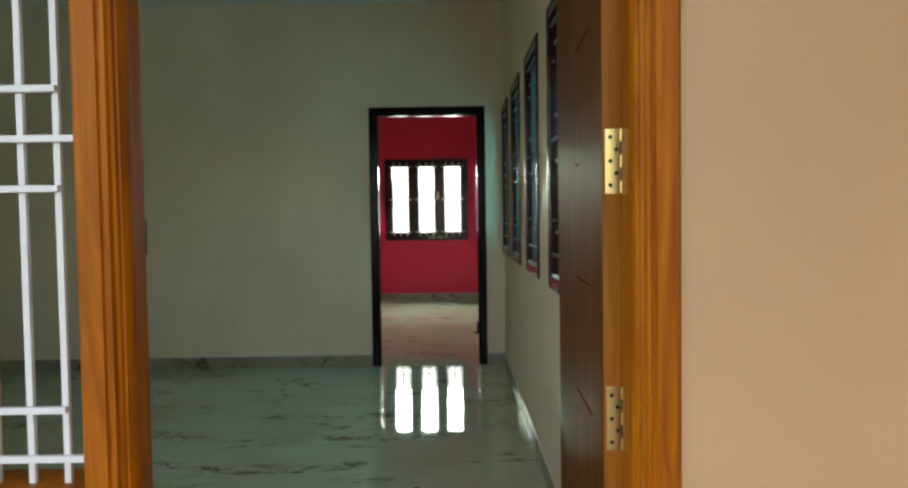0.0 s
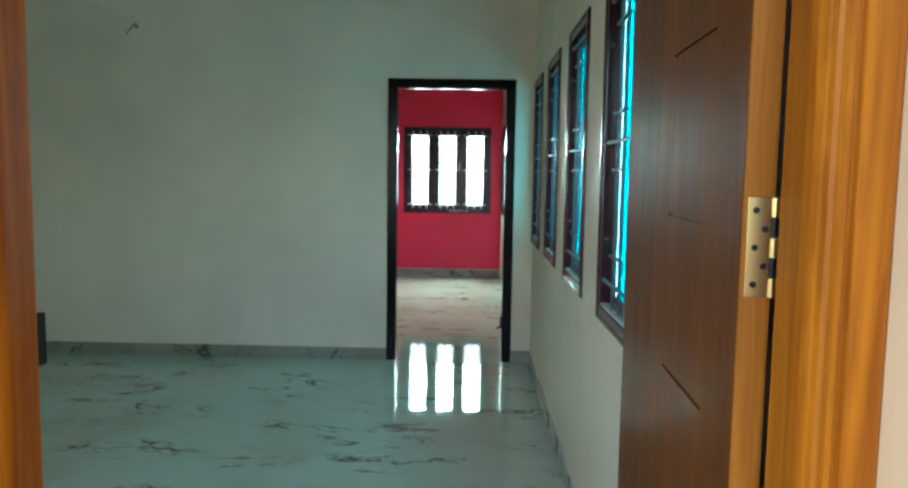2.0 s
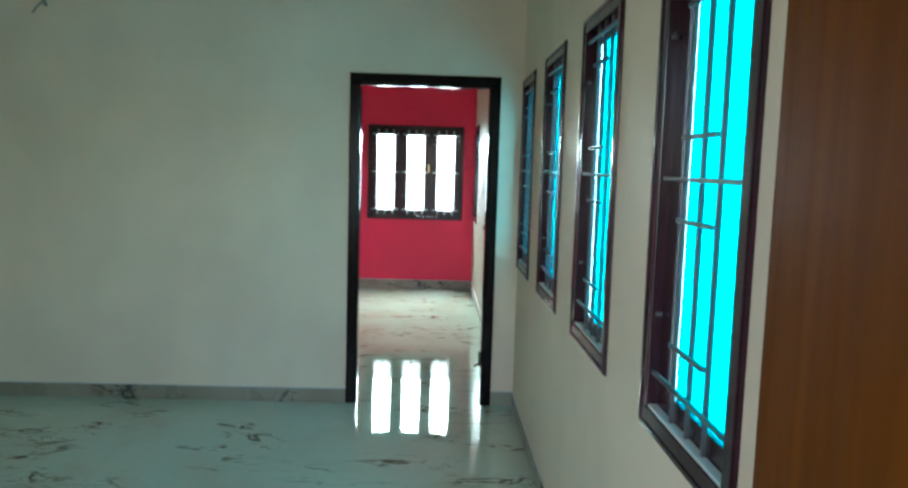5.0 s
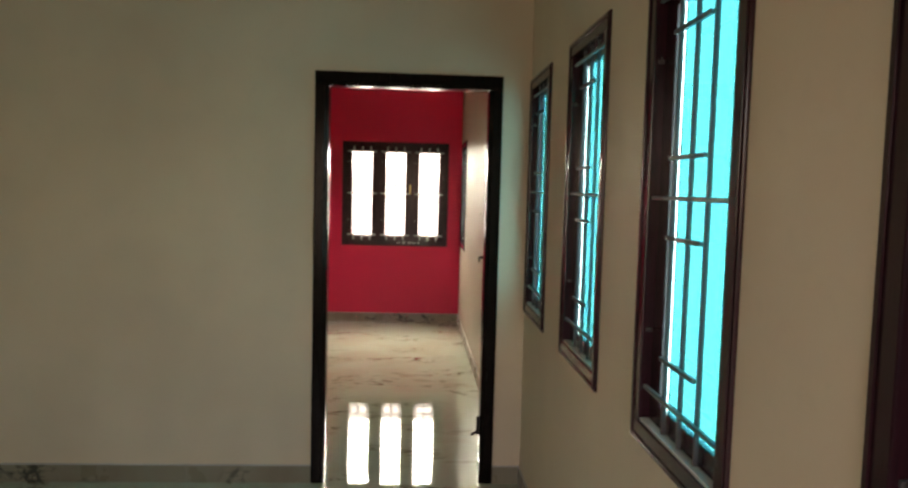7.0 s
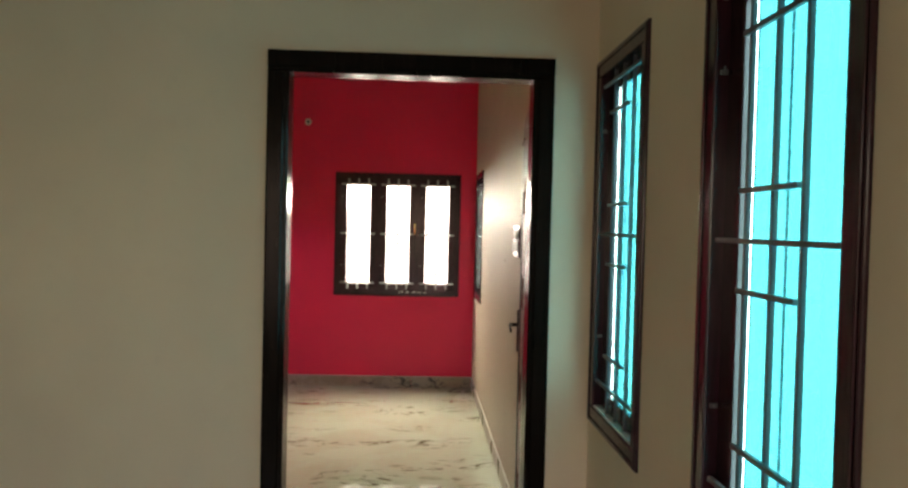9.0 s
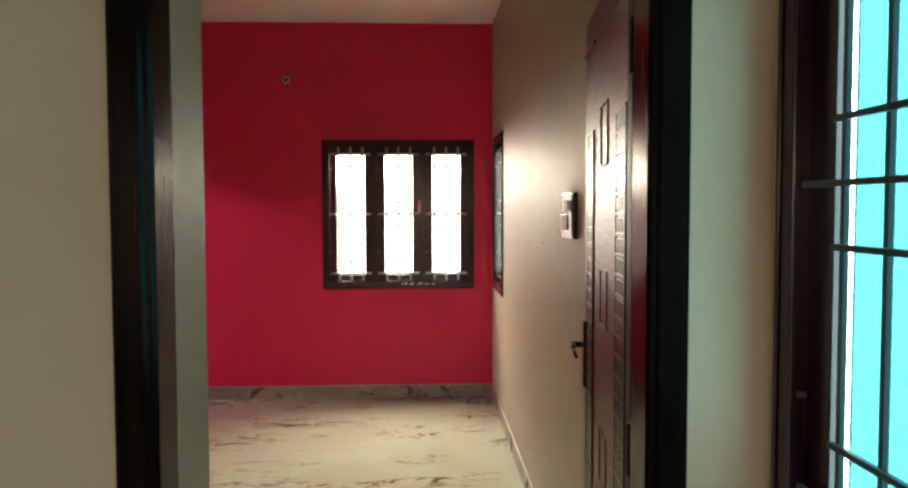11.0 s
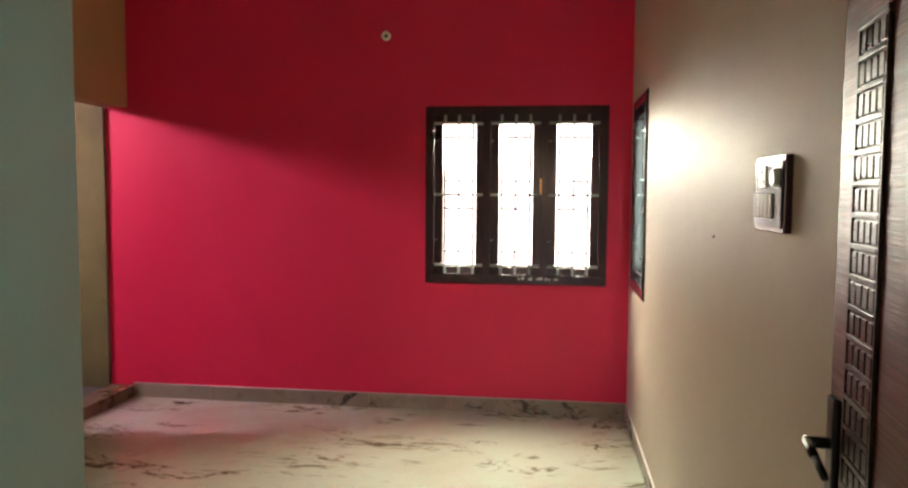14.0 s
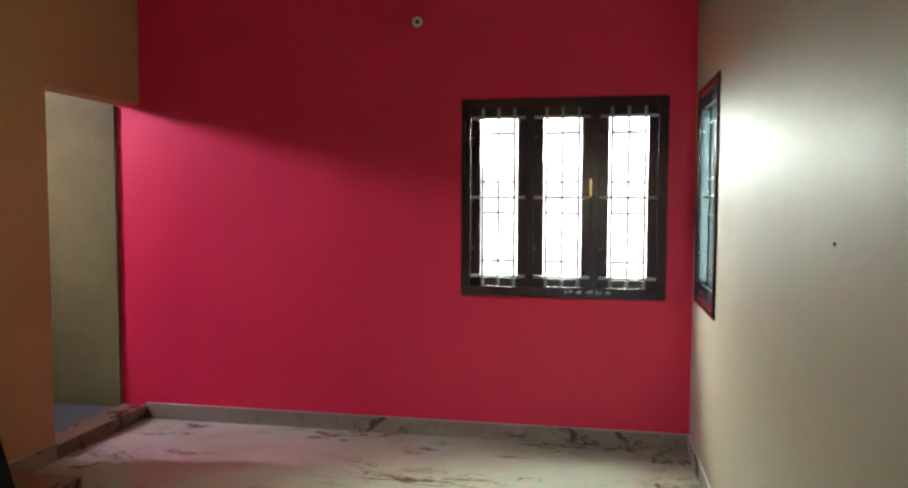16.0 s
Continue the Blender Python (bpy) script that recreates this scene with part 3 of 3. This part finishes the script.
for a, b in ((0.575, 0.79), (0.03, 0.225)):
    part("top_moulding", boxes((a, b, 0.0004, 0.008, 1.93, 1.942), bevel=0.002), M_WALNUT, dl)
handle = part("handle_plate", boxes((0.745, 0.785, 0.0004, 0.012, 0.985, 1.178), bevel=0.004), M_BLACK, dl, "black metal handle plate")
lever = rod(bmesh.new(), (0.765, 0.010, 1.108), (0.765, 0.046, 1.108), 0.009, 12)
rod(lever, (0.765, 0.042, 1.108), (0.70, 0.044, 1.105), 0.008, 12, 0.006)
rod(lever, (0.70, 0.044, 1.105), (0.66, 0.040, 1.091), 0.006, 12, 0.005)
part("lever", lever, M_BLACK, handle, "black lever handle", True)
part("keyhole", rod(bmesh.new(), (0.765, 0.0115, 1.03), (0.765, 0.014, 1.03), 0.006, 12), M_BRASS, handle)
for z0 in (0.25, 1.0, 1.75):
    part("hinge", rod(bmesh.new(), (-0.006, 0.004, z0), (-0.006, 0.004, z0 + 0.1), 0.006, 10), M_BLACK, dl)

# ---- bedroom things ----
board = thing("switchboard", pose(REDX, 1.50, 1.405, 0, 0, -90), "switchboard with glossy black plate on the peach wall", "switchboard")
part("back_box", boxes((-0.112, 0.112, -0.018, -0.0005, 0, 0.168), bevel=0.003), M_WINDOW, board, "dark brown back box")
part("front_plate", boxes((-0.103, 0.103, -0.022, -0.0182, 0.010, 0.158), bevel=0.0015), M_PLATE, board)
for k in range(5):
    x = -0.085 + 0.030 * k
    part("rocker_switch", boxes((x - 0.012, x + 0.012, -0.027, -0.0222, 0.030, 0.085), bevel=0.003), M_SWITCH, board)
socket = part("socket", boxes((-0.06, -0.005, -0.026, -0.0222, 0.097, 0.148), bevel=0.003), M_SWITCH, board)
for x, z, r in ((-0.045, 0.112, 0.004), (-0.02, 0.112, 0.004), (-0.0325, 0.134, 0.005)):
    part("pin_hole", rod(bmesh.new(), (x, -0.0258, z), (x, -0.0264, z), r, 10), M_HOLE, socket)
knob = part("fan_regulator", rod(bmesh.new(), (0.075, -0.0222, 0.118), (0.075, -0.034, 0.118), 0.022, 20, 0.018), M_SWITCH, board)

stub = thing("conduit_stub", pose(-1.072, REDY, 2.528), "white plastic conduit stub in the red wall", "pipe")
ring = bmesh.new()
bmesh.ops.create_circle(ring, segments=24, radius=0.030)
ring.faces.ensure_lookup_table()
inner_r = [ring.verts.new((v.co.x * 0.5, v.co.y * 0.5, 0)) for v in list(ring.verts)]
outer = [v for v in ring.verts if v not in inner_r]
for i in range(24):
    ring.faces.new((outer[i], outer[(i + 1) % 24], inner_r[(i + 1) % 24], inner_r[i]))
grown = bmesh.ops.extrude_face_region(ring, geom=list(ring.faces))
bmesh.ops.translate(ring, verts=[v for v in grown["geom"] if isinstance(v, bmesh.types.BMVert)], vec=(0, 0, 0.022))
bmesh.ops.recalc_face_normals(ring, faces=ring.faces)
bmesh.ops.transform(ring, verts=ring.verts, matrix=pose(0, -0.0005, 0, 90, 0, 0))
part("collar", ring, M_PVC, stub)
part("bore", rod(bmesh.new(), (0, -0.0005, 0), (0, -0.004, 0), 0.0178, 20), M_HOLE, stub, "dark bore")

wire = thing("conduit_stub", pose(-2.381, 0, 2.482), "short conduit with a wire end in the hall wall", "pipe")
part("tube", rod(bmesh.new(), (0, -0.0005, 0), (0.012, -0.05, 0.012), 0.012, 12), M_CEMENT, wire)
part("wire_end", rod(rod(bmesh.new(), (0.012, -0.05, 0.012), (-0.02, -0.062, -0.02), 0.007, 8), (-0.02, -0.062, -0.02), (-0.06, -0.045, -0.06), 0.006, 8), M_CEMENT, wire, "bent grey wire end")
tagged(new("wall_plug", mesh("wall_plug", rod(bmesh.new(), (REDX - 0.004, 2.147, 1.357), (REDX - 0.0003, 2.147, 1.357), 0.005, 10), M_HOLE)), "small dark plug in the peach wall", "wall plug")

ledge = thing("stone_slab", pose(-2.74, 2.85, 0), "brown marble slab lying on the floor by the wall", "stone slab")
part("slab", boxes((-0.188, 0.205, -0.75, 0.70, 0.0, 0.058), bevel=0.004), M_SLAB, ledge)
for k in range(16):
    y = -0.72 + 0.09 * k
    bm = bmesh.new()
    low, high = 0.006, 0.052
    vs = [bm.verts.new((x, a, z)) for x in (0.2052, 0.2062) for a, z in ((y, low), (y + 0.028, low), (y + 0.062, high), (y + 0.038, high))]
    for f in ((0, 1, 2, 3), (7, 6, 5, 4), (0, 4, 5, 1), (1, 5, 6, 2), (2, 6, 7, 3), (3, 7, 4, 0)):
        bm.faces.new([vs[i] for i in f])
    bmesh.ops.recalc_face_normals(bm, faces=bm.faces)
    part("edge_mark", bm, M_HOLE, ledge, "dark slanting mark on the slab's edge")
panel = thing("granite_panel", pose(-2.61, 2.86, 0.0585, 0, -17.5, 0), "black polished granite panel leaning on the peach wall", "stone slab")
part("panel", boxes((-0.02, 0.0, -0.42, 0.36, 0.0, 0.975), bevel=0.002), M_GRANITE, panel)
pull = thing("window_handle", pose(-0.032, REDY, 1.53), "brass pull handle on the window mullion", "handle")
part("grip", rod(bmesh.new(), (0, -0.034, -0.05), (0, -0.034, 0.05), 0.006, 10), M_BRASS, pull)
for z in (-0.04, 0.04):
    part("post", rod(bmesh.new(), (0, -0.009, z), (0, -0.034, z), 0.005, 8), M_BRASS, pull)
# Small off-white patches scattered along the bottom rail.
random.seed(4)
smear = bmesh.new()
for k in range(9):
    x, w = -0.17 + 0.028 * k + random.uniform(-0.01, 0.01), random.uniform(0.012, 0.03)
    box(smear, x, x + w, REDY - 0.0112, REDY - 0.0095, 0.905 + random.uniform(0, 0.008), 0.92 + random.uniform(0, 0.010), 0.0006)
tagged(new("rail_patches", mesh("rail_patches", smear, M_OFF_WHITE)), "thin off-white patches on the window rail", "smear", "", "stuff")
plate = thing("switch_plate", pose(LEFTX, 3.29, 1.42, 0, 0, 90), "blank painted switch plate on the peach wall", "switch plate")
part("cover", boxes((-0.05, 0.05, -0.006, -0.0003, 0, 0.10), bevel=0.002), M_PEACH, plate)
part("lid", boxes((-0.04, 0.04, -0.008, -0.0062, 0.01, 0.09), bevel=0.001), M_PEACH, plate)
random.seed(9)
bead = bmesh.new()
z = -0.1
while z < 2.15:
    dz = random.uniform(0.05, 0.16)
    box(bead, 0.5942, 0.5942 + random.uniform(0.004, 0.009), -4.8035, -4.8002, z, z + dz - 0.0006)
    z += dz
tagged(new("plaster_edge", mesh("plaster_edge", bead, M_OUT)), "pale plaster edge beside the teak frame", "plaster", "", "stuff")
